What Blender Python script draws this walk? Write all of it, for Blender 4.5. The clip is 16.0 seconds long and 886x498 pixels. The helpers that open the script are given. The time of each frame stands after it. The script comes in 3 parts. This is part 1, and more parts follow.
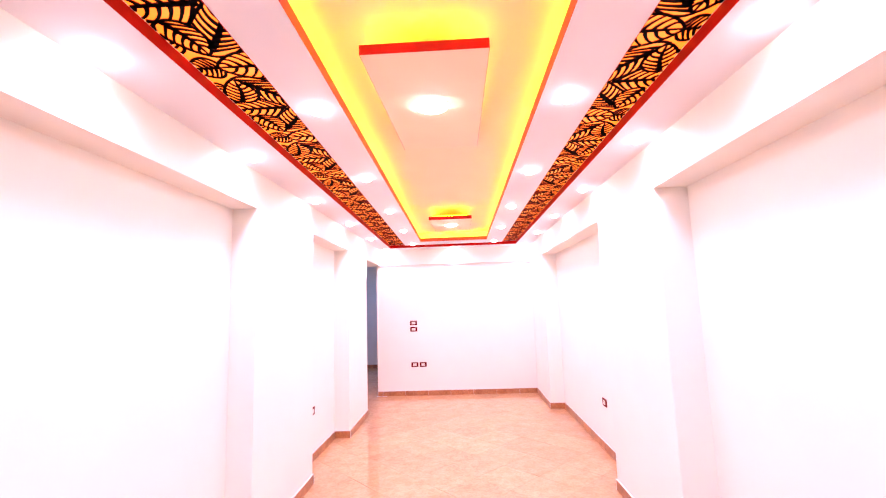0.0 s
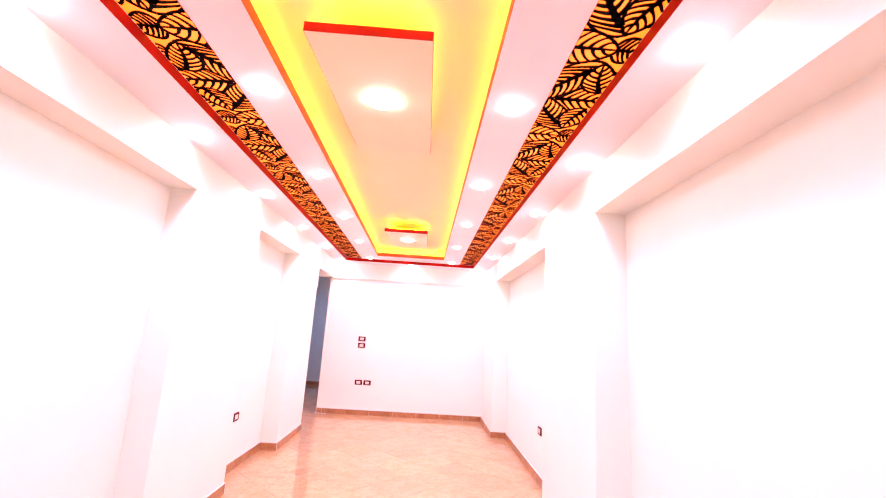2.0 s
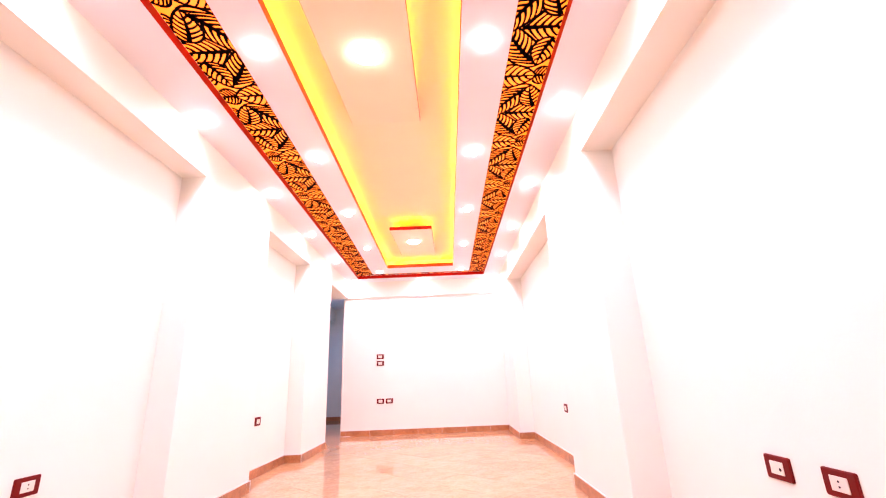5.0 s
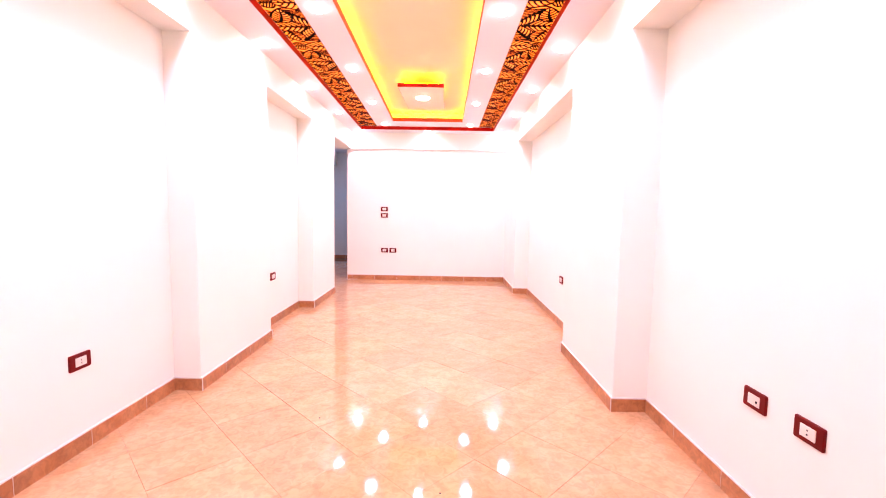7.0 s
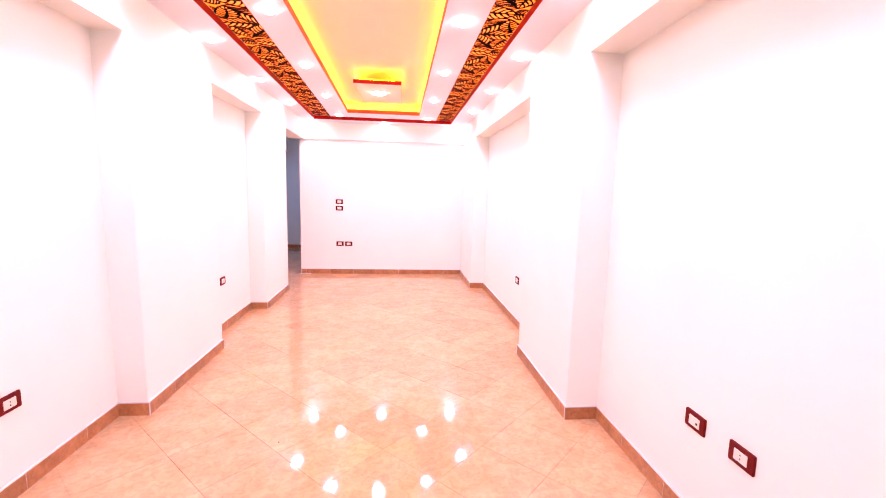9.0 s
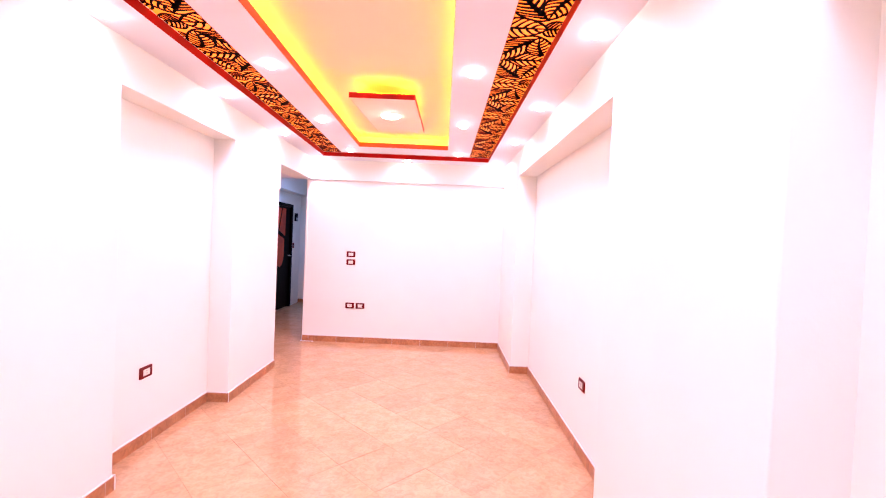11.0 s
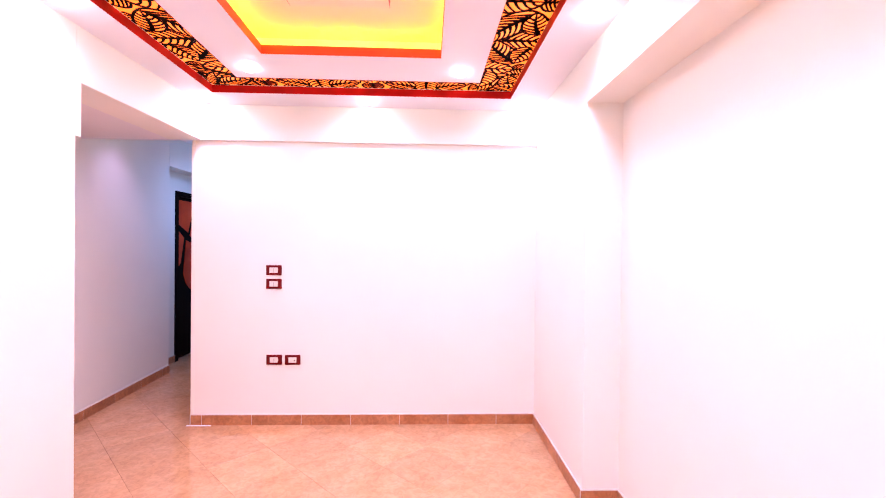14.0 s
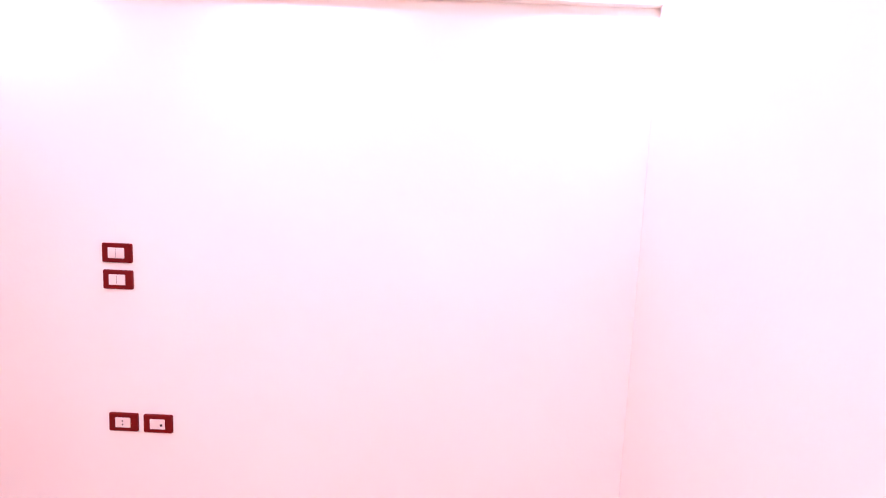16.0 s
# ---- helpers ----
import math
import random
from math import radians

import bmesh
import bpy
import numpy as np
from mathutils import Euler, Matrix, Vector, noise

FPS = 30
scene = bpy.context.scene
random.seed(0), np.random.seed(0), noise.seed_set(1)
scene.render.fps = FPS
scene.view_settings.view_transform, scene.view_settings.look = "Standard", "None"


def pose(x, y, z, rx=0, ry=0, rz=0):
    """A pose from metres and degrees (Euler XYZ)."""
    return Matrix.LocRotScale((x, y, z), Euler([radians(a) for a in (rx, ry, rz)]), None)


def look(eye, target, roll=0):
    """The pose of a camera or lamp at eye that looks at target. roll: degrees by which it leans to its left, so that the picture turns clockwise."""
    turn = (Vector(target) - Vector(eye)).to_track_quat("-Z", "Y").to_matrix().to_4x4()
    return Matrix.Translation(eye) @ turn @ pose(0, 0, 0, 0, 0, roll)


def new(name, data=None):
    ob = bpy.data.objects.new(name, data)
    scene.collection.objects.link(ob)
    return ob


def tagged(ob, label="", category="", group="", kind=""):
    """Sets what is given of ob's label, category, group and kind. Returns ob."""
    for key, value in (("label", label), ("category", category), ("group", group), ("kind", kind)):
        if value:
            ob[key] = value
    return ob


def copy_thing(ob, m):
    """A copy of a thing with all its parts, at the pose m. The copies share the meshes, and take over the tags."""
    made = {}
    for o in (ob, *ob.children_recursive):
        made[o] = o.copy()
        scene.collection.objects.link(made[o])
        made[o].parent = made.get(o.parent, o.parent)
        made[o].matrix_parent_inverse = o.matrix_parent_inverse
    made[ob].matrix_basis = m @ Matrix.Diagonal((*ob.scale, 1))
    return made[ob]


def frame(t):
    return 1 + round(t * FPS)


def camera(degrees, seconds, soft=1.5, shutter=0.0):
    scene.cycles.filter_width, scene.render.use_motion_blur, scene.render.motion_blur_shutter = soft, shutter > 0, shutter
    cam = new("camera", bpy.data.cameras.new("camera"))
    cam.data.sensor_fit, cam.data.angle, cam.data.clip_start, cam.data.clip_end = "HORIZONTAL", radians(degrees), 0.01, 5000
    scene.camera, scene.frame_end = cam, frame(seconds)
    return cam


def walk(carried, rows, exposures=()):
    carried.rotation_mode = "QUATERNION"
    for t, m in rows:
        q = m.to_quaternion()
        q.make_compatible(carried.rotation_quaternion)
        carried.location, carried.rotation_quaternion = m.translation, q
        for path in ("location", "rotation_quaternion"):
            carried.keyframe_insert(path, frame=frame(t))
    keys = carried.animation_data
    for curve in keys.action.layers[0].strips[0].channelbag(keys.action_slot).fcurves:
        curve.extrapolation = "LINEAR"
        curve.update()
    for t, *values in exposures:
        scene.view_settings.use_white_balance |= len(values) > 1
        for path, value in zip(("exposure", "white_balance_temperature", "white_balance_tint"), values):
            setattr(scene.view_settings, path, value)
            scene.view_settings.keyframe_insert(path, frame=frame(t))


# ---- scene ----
cam = camera(92.2, 16.0, soft=1.1)
PATH = [
    (0, (0.217, -0.041, 1.565), (0.133, 1.942, 1.811), -1.9),
    (0.5, (0.237, -0.057, 1.623), (0.151, 1.832, 2.274), 0.4),
    (1, (0.27, -0.093, 1.66), (0.257, 1.626, 2.681), 0.5),
    (1.5, (0.323, -0.095, 1.591), (0.351, 1.722, 2.426), 1.8),
    (2, (0.394, 0.006, 1.417), (0.454, 1.968, 1.798), 3.5),
    (2.5, (0.449, 0.127, 0.954), (0.447, 2.123, 0.843), 0.45),
    (3, (0.489, 0.155, 0.639), (0.495, 2.146, 0.454), 0.65),
    (3.5, (0.48, 0.13, 0.651), (0.464, 2.117, 0.879), -1.65),
    (4, (0.485, 0.08, 0.75), (0.441, 2.02, 1.234), -0.5),
    (4.2, (0.486, 0.057, 0.776), (0.444, 1.962, 1.386), -1.2),
    (6.3, (0.452, 0.124, 0.833), (0.464, 2.115, 1.027), -2.3),
    (6.5, (0.426, 0.137, 0.903), (0.438, 2.136, 0.888), -1.4),
    (7, (0.395, 0.102, 1.176), (0.386, 2.095, 1.006), 1),
    (7.5, (0.386, -0.036, 1.349), (0.462, 1.948, 1.101), 1.8),
    (8, (0.413, -0.146, 1.369), (0.615, 1.811, 1.01), 1.8),
    (8.5, (0.38, -0.057, 1.381), (0.652, 1.904, 1.094), 0.7),
    (9, (0.358, 0.134, 1.402), (0.56, 2.107, 1.143), 1.5),
    (9.5, (0.424, 0.453, 1.389), (0.516, 2.445, 1.237), 1.2),
    (9.7, (0.481, 0.588, 1.417), (0.523, 2.583, 1.282), 1.7),
    (12, (0.62, 2.374, 1.476), (0.615, 4.374, 1.471), 2.5),
    (12.5, (0.613, 2.775, 1.449), (0.65, 4.775, 1.433), 1.6),
    (13, (0.58, 3.192, 1.445), (0.607, 5.191, 1.45), 0.4),
    (13.5, (0.531, 3.613, 1.387), (0.655, 5.61, 1.373), 1),
    (14, (0.552, 4.031, 1.424), (0.624, 6.03, 1.409), 0.6),
    (14.5, (0.575, 4.479, 1.451), (0.607, 6.478, 1.409), 1.6),
    (15, (0.599, 4.908, 1.446), (0.638, 6.905, 1.344), 0.7),
    (15.5, (0.689, 5.331, 1.452), (0.589, 7.324, 1.317), -0.3),
    (16, (0.666, 5.749, 1.447), (0.644, 7.74, 1.261), 2.4),
]
EXPOSURES = [(0, -0.25, 6250, 21), (0.5, -0.11, 6280, 17), (1, 0.11, 6120, 3), (1.5, 0.14, 6280, 7), (2, -0.2, 6350, 18), (2.5, -0.21, 6450, 16),
             (3, -0.15, 6600, 10), (6.5, -0.19, 6500, 12), (9, -0.25, 6330, 18), (12, -0.35, 6120, 21), (14, -0.33, 6070, 20), (16, -0.44, 6110, 26)]
walk(cam, [(t, look(eye, target, roll)) for t, eye, target, roll in PATH], EXPOSURES)

# ---- light: the ceiling's own lamps, plus unseen ones added in passage and behind ----
world = bpy.data.worlds.new("night_outside")
world.use_nodes = True
world.node_tree.nodes["Background"].inputs[0].default_value = (0.02, 0.025, 0.04, 1)
world.node_tree.nodes["Background"].inputs[1].default_value = 0.3
scene.world = world

SPOT_WATTS = 37.0
SPOT_COLOUR = (0.75, 0.685, 1.10)
COVE_STRENGTH = 42.0
LATTICE_STRENGTH = 2.7
CORRIDOR_WATTS = 40.0

# ---- plan, in metres ----
XR = 1.42            # faces of columns and side beams
RL, RR = -1.37, 1.625            # faces of the recessed side walls
RL_NEAR = -1.345                 # the left recess before the first column
YB, YF = -2.4, 7.43              # back wall, far wall
Z_BEAM, Z_BEAM_L, Z_CEIL, Z_UP, Z_TOP = 2.222, 2.245, 2.50, 2.645, 2.80
COL_L = ((2.777, 3.911), (5.20, 6.21))
COL_R = ((2.592, 3.70), (6.354, YF), (-0.40, 0.70))
FX1, FY0, FY1 = 1.145, 0.29, 7.125                     # lattice channel, outside
IX1, IY0, IY1 = 0.885, 0.56, 6.84                     # lattice channel, inside
CX1, CY0, CY1 = 0.618, 0.895, 6.49      # cove opening


def xl(y):
    """The left side's column and beam face, very slightly askew."""
    return -1.150 - 0.0072 * y


def cx0(y):
    """The cove's left edge."""
    return -0.295 - 0.0165 * y


def fx0(y):
    """The channel's outer left edge, which runs slightly askew."""
    return -0.800 - 0.0265 * y


def ix0(y):
    """The channel's inner left edge, askew likewise."""
    return -0.512 - 0.0265 * y



# ---- materials ----
def material(name, base, rough=0.5, metal=0.0, spread=0.0, scale=6.0, bump=0.0, bump_scale=120.0,
             second=None, coat=0.0, per_object=0.0, fine=0.0, emit=None, strength=0.0):
    m = bpy.data.materials.new(name)
    m.use_nodes = True
    n, l = m.node_tree.nodes, m.node_tree.links
    b = n["Principled BSDF"]
    b.inputs["Base Color"].default_value = (*base, 1)
    b.inputs["Roughness"].default_value = rough
    b.inputs["Metallic"].default_value = metal
    b.inputs["Coat Weight"].default_value = coat
    b.inputs["Coat Roughness"].default_value = 0.05
    geo = n.new("ShaderNodeNewGeometry")
    if spread or second:
        big = n.new("ShaderNodeTexNoise")
        big.inputs["Scale"].default_value = scale
        big.inputs["Detail"].default_value = 8
        l.new(geo.outputs["Position"], big.inputs["Vector"])
        ramp = n.new("ShaderNodeValToRGB")
        lo = second or tuple(c * (1 - spread) for c in base)
        ramp.color_ramp.elements[0].position, ramp.color_ramp.elements[1].position = 0.35, 0.65
        ramp.color_ramp.elements[0].color, ramp.color_ramp.elements[1].color = (*lo, 1), (*base, 1)
        l.new(big.outputs["Fac"], ramp.inputs["Fac"])
        out = ramp.outputs["Color"]
        if per_object:
            info = n.new("ShaderNodeObjectInfo")
            rng = n.new("ShaderNodeMapRange")
            rng.inputs["To Min"].default_value, rng.inputs["To Max"].default_value = 1 - per_object, 1.0
            l.new(info.outputs["Random"], rng.inputs["Value"])
            mul = n.new("ShaderNodeMix")
            mul.data_type, mul.blend_type = "RGBA", "MULTIPLY"
            mul.inputs["Factor"].default_value = 1
            l.new(out, mul.inputs["A"])
            l.new(rng.outputs["Result"], mul.inputs["B"])
            out = mul.outputs["Result"]
        if fine:
            grain = n.new("ShaderNodeTexNoise")
            grain.inputs["Scale"].default_value = 26
            grain.inputs["Detail"].default_value = 9
            grain.inputs["Distortion"].default_value = 1.2
            l.new(geo.outputs["Position"], grain.inputs["Vector"])
            span = n.new("ShaderNodeMapRange")
            span.inputs["From Min"].default_value, span.inputs["From Max"].default_value = 0.35, 0.6
            span.inputs["To Min"].default_value, span.inputs["To Max"].default_value = 1 - fine, 1.0
            l.new(grain.outputs["Fac"], span.inputs["Value"])
            tone = n.new("ShaderNodeMix")
            tone.data_type, tone.blend_type = "RGBA", "MULTIPLY"
            tone.inputs["Factor"].default_value = 1
            l.new(out, tone.inputs["A"])
            l.new(span.outputs["Result"], tone.inputs["B"])
            out = tone.outputs["Result"]
        l.new(out, b.inputs["Base Color"])
    if bump:
        fine = n.new("ShaderNodeTexNoise")
        fine.inputs["Scale"].default_value = bump_scale
        fine.inputs["Detail"].default_value = 4
        l.new(geo.outputs["Position"], fine.inputs["Vector"])
        bp = n.new("ShaderNodeBump")
        bp.inputs["Strength"].default_value = bump
        bp.inputs["Distance"].default_value = 0.004
        l.new(fine.outputs["Fac"], bp.inputs["Height"])
        l.new(bp.outputs["Normal"], b.inputs["Normal"])
    if emit:
        b.inputs["Emission Color"].default_value = (*emit, 1)
        b.inputs["Emission Strength"].default_value = strength
    return m


PAINT = material("white_wall_paint", (0.90, 0.88, 0.775), 0.55, spread=0.03, scale=1.5, bump=0.12, bump_scale=60)
CEIL = material("white_gypsum_paint", (0.85, 0.83, 0.84), 0.6, spread=0.03, scale=2.0, bump=0.06, bump_scale=90)
RED = material("red_lacquered_edge", (0.62, 0.010, 0.006), 0.4, spread=0.35, scale=7, bump=0.1)
BLACK = material("black_cut_sheet", (0.005, 0.002, 0.004), 0.75, spread=0.3, scale=9)
BLACK.node_tree.nodes["Principled BSDF"].inputs["Specular IOR Level"].default_value = 0.06
# Amber glow on the sheet's cut walls, put into their red-brown colour.
CUT_GLOW = material("red_brown_edge_glow", (0.34, 0.022, 0.008), 0.6, spread=0.3, scale=9)
GLOW = material("amber_backlit_acrylic", (0.34, 0.14, 0.05), 0.5, emit=(1.0, 0.185, 0.004), strength=LATTICE_STRENGTH)
LED = material("yellow_led_tape", (0.9, 0.8, 0.2), 0.5, emit=(1.0, 0.365, 0.0), strength=COVE_STRENGTH)
LENS = material("lit_lamp_lens", (0.9, 0.9, 0.9), 0.4, emit=(1.0, 0.97, 0.97), strength=60.0)
CHROME = material("white_enamel_ring", (0.8, 0.8, 0.8), 0.3, spread=0.05)
MAROON = material("maroon_plastic", (0.15, 0.001, 0.001), 0.5, spread=0.2, scale=20)
IVORY = material("ivory_plastic", (0.80, 0.72, 0.62), 0.35, spread=0.05, scale=20)
DARK = material("dark_hole", (0.02, 0.015, 0.012), 0.6, spread=0.2, scale=30)
# Yellow of the cove's LED glow is put partly into this cream.
CREAM_GLOW = material("cream_paint_with_glow", (0.87, 0.76, 0.52), 0.6, spread=0.04, scale=2.0, bump=0.06, bump_scale=90)
ORANGE = material("orange_red_paint", (0.75, 0.07, 0.01), 0.45, spread=0.2, scale=7)
TILE = material("glazed_beige_tile", (0.695, 0.395, 0.205), 0.055, second=(0.635, 0.335, 0.158), scale=6.5, bump=0.01, bump_scale=14, per_object=0.14, fine=0.18)
FILL = material("white_joint_filler", (0.78, 0.72, 0.66), 0.8, spread=0.15, scale=20)
GROUT = material("beige_grout", (0.55, 0.31, 0.17), 0.7, spread=0.2, scale=12, bump=0.3)
SKIRT = material("brown_skirting_tile", (0.60, 0.255, 0.105), 0.3, second=(0.46, 0.165, 0.06), scale=9, bump=0.05, bump_scale=30, per_object=0.18, fine=0.25)
DOORWOOD = material("near_black_brown_lacquer", (0.004, 0.001, 0.001), 0.5, spread=0.5, scale=5, bump=0.1)
DOORGLASS = material("red_brown_veneer_panel", (0.62, 0.06, 0.014), 0.35, second=(0.34, 0.02, 0.006), scale=3.5)
for m in (RED, MAROON, DOORWOOD, DOORGLASS):
    m.node_tree.nodes["Principled BSDF"].inputs["Specular IOR Level"].default_value = 0.2
DOORWOOD.node_tree.nodes["Principled BSDF"].inputs["Specular IOR Level"].default_value = 0.05
STEEL = material("brushed_steel", (0.6, 0.58, 0.55), 0.3, metal=1.0, spread=0.1, scale=30)


# ---- building helpers ----
def box(bm, x0, x1, y0, y1, z0, z1):
    v = [bm.verts.new(p) for p in ((x0, y0, z0), (x1, y0, z0), (x1, y1, z0), (x0, y1, z0),
                                   (x0, y0, z1), (x1, y0, z1), (x1, y1, z1), (x0, y1, z1))]
    for f in ((3, 2, 1, 0), (4, 5, 6, 7), (0, 1, 5, 4), (1, 2, 6, 5), (2, 3, 7, 6), (3, 0, 4, 7)):
        bm.faces.new([v[i] for i in f])


def mesh_of(name, bm, mat, bevel=0.0):
    if bevel:
        bmesh.ops.bevel(bm, geom=bm.edges[:], offset=bevel, segments=2, affect="EDGES", profile=0.5)
    me = bpy.data.meshes.new(name)
    bm.to_mesh(me)
    bm.free()
    me.materials.append(mat)
    return me


def part(name, bm, mat, parent=None, label="", bevel=0.0):
    ob = new(name, mesh_of(name, bm, mat, bevel))
    if parent:
        ob.parent = parent
    if label:
        ob["label"] = label
    return ob


def boxes(*rows):
    bm = bmesh.new()
    for r in rows:
        box(bm, *r)
    return bm


def structure(name, bm, mat, label, category, bevel=0.0):
    return tagged(part(name, bm, mat, bevel=bevel), label, category, kind="structure")


def soften(bm, face_x, width=0.006):
    """Rounds the upright edges that stand free, those on the face at face_x."""
    free = [e for e in bm.edges if abs(e.verts[0].co.z - e.verts[1].co.z) > 0.1 and abs(e.verts[0].co.x - face_x) < 0.03]
    bmesh.ops.bevel(bm, geom=free, offset=width, segments=3, affect="EDGES", profile=0.5)
    return bm


def prism(points, z0, z1):
    """An upright block on a four-cornered outline."""
    bm = bmesh.new()
    lo = [bm.verts.new((*p, z0)) for p in points]
    hi = [bm.verts.new((*p, z1)) for p in points]
    bm.faces.new(lo[::-1]), bm.faces.new(hi)
    for i in range(len(points)):
        j = (i + 1) % len(points)
        bm.faces.new((lo[i], lo[j], hi[j], hi[i]))
    return bm


# ---- walls ----
W = 0.16
rows = [(RL - W, RL, COL_L[0][0], 6.21, 0, Z_TOP), (RL - W, RL_NEAR, YB, COL_L[0][0], 0, Z_TOP)]
structure("wall_left", boxes(*rows), PAINT, "white painted recessed side wall", "wall")
for i, (a, b) in enumerate(COL_L):
    structure("column_left_%d" % (i + 1), soften(prism([(RL, a), (xl(a), a), (xl(b), b), (RL, b)], 0, Z_BEAM_L), xl(a)), PAINT, "white painted wall column under the side beam", "column")
structure("beam_left", prism([(RL, YB), (xl(YB), YB), (xl(6.21), 6.21), (RL, 6.21)], Z_BEAM_L, Z_TOP), PAINT, "white painted side beam above the wall recesses", "beam")
structure("wall_right", boxes((RR, RR + W, YB, YF + 0.15, 0, Z_TOP)), PAINT, "white painted recessed side wall", "wall")
for i, (a, b) in enumerate(COL_R):
    structure("column_right_%d" % (i + 1), soften(boxes((XR, RR, a, b, 0, Z_BEAM)), XR), PAINT, "white painted wall column under the side beam", "column")
structure("beam_right", boxes((XR, RR, YB, YF, Z_BEAM, Z_TOP)), PAINT, "white painted side beam above the wall recesses", "beam")
FARL = -1.287
structure("wall_far", boxes((FARL, RR, YF, YF + 0.15, 0, Z_TOP)), PAINT, "white painted end wall with switches and sockets", "wall")
structure("beam_far", boxes((FARL, XR, 7.40, YF, 2.225, Z_TOP)), PAINT, "shallow white beam along the top of the end wall", "beam", 0.004)
structure("wall_back", boxes((RL - W, RR + W, YB - 0.15, YB, 0, Z_TOP)), PAINT, "white painted back wall", "wall")

# nook and corridor
NX = -2.24
structure("beam_opening", prism([(-1.45, 6.212), (xl(6.212), 6.212), (xl(7.40), 7.40), (-1.45, 7.40)], Z_BEAM, Z_TOP), PAINT, "white beam across the corridor opening", "beam", 0.004)
structure("ceiling_nook", boxes((-4.2, -1.45, 6.0, 7.52, 2.245, 2.40)), CEIL, "low white ceiling of the passage", "ceiling")
structure("jamb_left", prism([(RL - W, 6.21), (xl(6.21), 6.21), (xl(6.245), 6.245), (RL - W, 6.245)], 1.95, Z_BEAM), PAINT, "white plastered lip at the top of the opening's jamb", "jamb", 0.004)
structure("wall_nook_front", boxes((-4.2, RL - W, 6.0, 6.15, 0, 2.3)), PAINT, "white painted passage wall", "wall")
structure("wall_nook_end", boxes((-4.35, -4.2, 6.0, 7.6, 0, 2.3)), PAINT, "white painted passage end wall", "wall")
structure("wall_nook_back", boxes((-4.2, NX - 0.2, YF, YF + 0.12, 0, 2.245)), PAINT, "white painted passage wall", "wall")
structure("wall_corridor_left", prism([(NX - 0.2, YF), (-2.19, YF), (-2.285, 8.82), (NX - 0.2, 8.82)], 0, 2.6), PAINT, "white painted corridor wall", "wall", 0.005)
structure("wall_corridor_door", boxes((-2.62, -2.47, 8.76, 9.24, 0, 2.7), (-2.62, -2.47, 10.22, 10.7, 0, 2.7), (-2.62, -2.47, 9.24, 10.22, 2.05, 2.7)), PAINT, "white painted corridor wall round the door", "wall")
structure("beam_corridor", boxes((-2.47, -2.285, 8.82, 10.7, 2.27, 2.6)), PAINT, "white beam above the corridor door", "beam")
structure("wall_corridor_end", boxes((-2.62, FARL + 0.4, 10.7, 10.85, 0, 2.7)), PAINT, "white painted corridor end wall", "wall")
structure("wall_corridor_right", boxes((FARL, FARL + 0.15, YF + 0.15, 10.7, 0, 2.7)), PAINT, "white painted corridor wall", "wall")
structure("ceiling_corridor", boxes((-2.62, FARL + 0.15, 7.52, 10.7, 2.6, 2.75)), CEIL, "white corridor ceiling", "ceiling")

# ---- ceiling ----
def loop(x0, x1, y0, y1):
    return [(x0(y0) if callable(x0) else x0, y0), (x1, y0), (x1, y1), (x0(y1) if callable(x0) else x0, y1)]


def frame_prism(bm, outer, inner, z0, z1):
    """A flat frame between two four-cornered outlines."""
    ring_of = [[bm.verts.new((*p, z)) for p in o] for z in (z0, z1) for o in (outer, inner)]
    ol, il, oh, ih = ring_of
    for i in range(4):
        j = (i + 1) % 4
        bm.faces.new((ol[j], ol[i], il[i], il[j]))
        bm.faces.new((oh[i], oh[j], ih[j], ih[i]))
        bm.faces.new((ol[i], ol[j], oh[j], oh[i]))
        bm.faces.new((il[j], il[i], ih[i], ih[j]))
    return bm


def grown(o, d):
    return [(x + sx * d, y + sy * d) for (x, y), (sx, sy) in zip(o, ((-1, -1), (1, -1), (1, 1), (-1, 1)))]


T = 0.0012
F_OUT, F_IN = loop(fx0, FX1, FY0, FY1), loop(ix0, IX1, IY0, IY1)
F_IN[0], F_IN[1] = (ix0(0.60), 0.60), (IX1, 0.525)


def iy0(x):
    """The inner panel's near edge, askew."""
    return 0.60 - 0.075 * (x - ix0(0.60)) / (IX1 - ix0(0.60))


C_IN = loop(cx0, CX1, CY0, CY1)
C_IN[0], C_IN[1] = (cx0(0.915), 0.915), (CX1, 0.855)
bm = bmesh.new()
frame_prism(bm, loop(xl, XR, YB, 7.40), F_OUT, Z_CEIL, Z_CEIL + 0.06)
frame_prism(bm, F_IN, C_IN, Z_CEIL, Z_CEIL + 0.05)
frame_prism(bm, grown(C_IN, 0.125), grown(C_IN, 0.115), Z_CEIL + 0.05, Z_UP)
box(bm, RL - W, RR + W, YB, YF, Z_TOP, Z_TOP + 0.1)
structure("ceiling", bm, CEIL, "white gypsum ceiling with a stepped cove", "ceiling")
structure("ceiling_cove", boxes((cx0(CY1) - 0.125, CX1 + 0.125, CY0 - 0.125, CY1 + 0.125, Z_UP, Z_UP + 0.04)), CREAM_GLOW, "cream ceiling inside the lit cove, LED yellow in its colour", "ceiling")
structure("trim_channel", frame_prism(bmesh.new(), F_OUT, grown(F_OUT, -T), Z_CEIL - 0.002, Z_CEIL + 0.05), RED, "red lacquered outer edge of the lattice channel", "trim")
structure("trim_panel", frame_prism(bmesh.new(), grown(F_IN, T), F_IN, Z_CEIL - 0.002, Z_CEIL + 0.05), RED, "red lacquered edge of the inner ceiling panel", "trim")
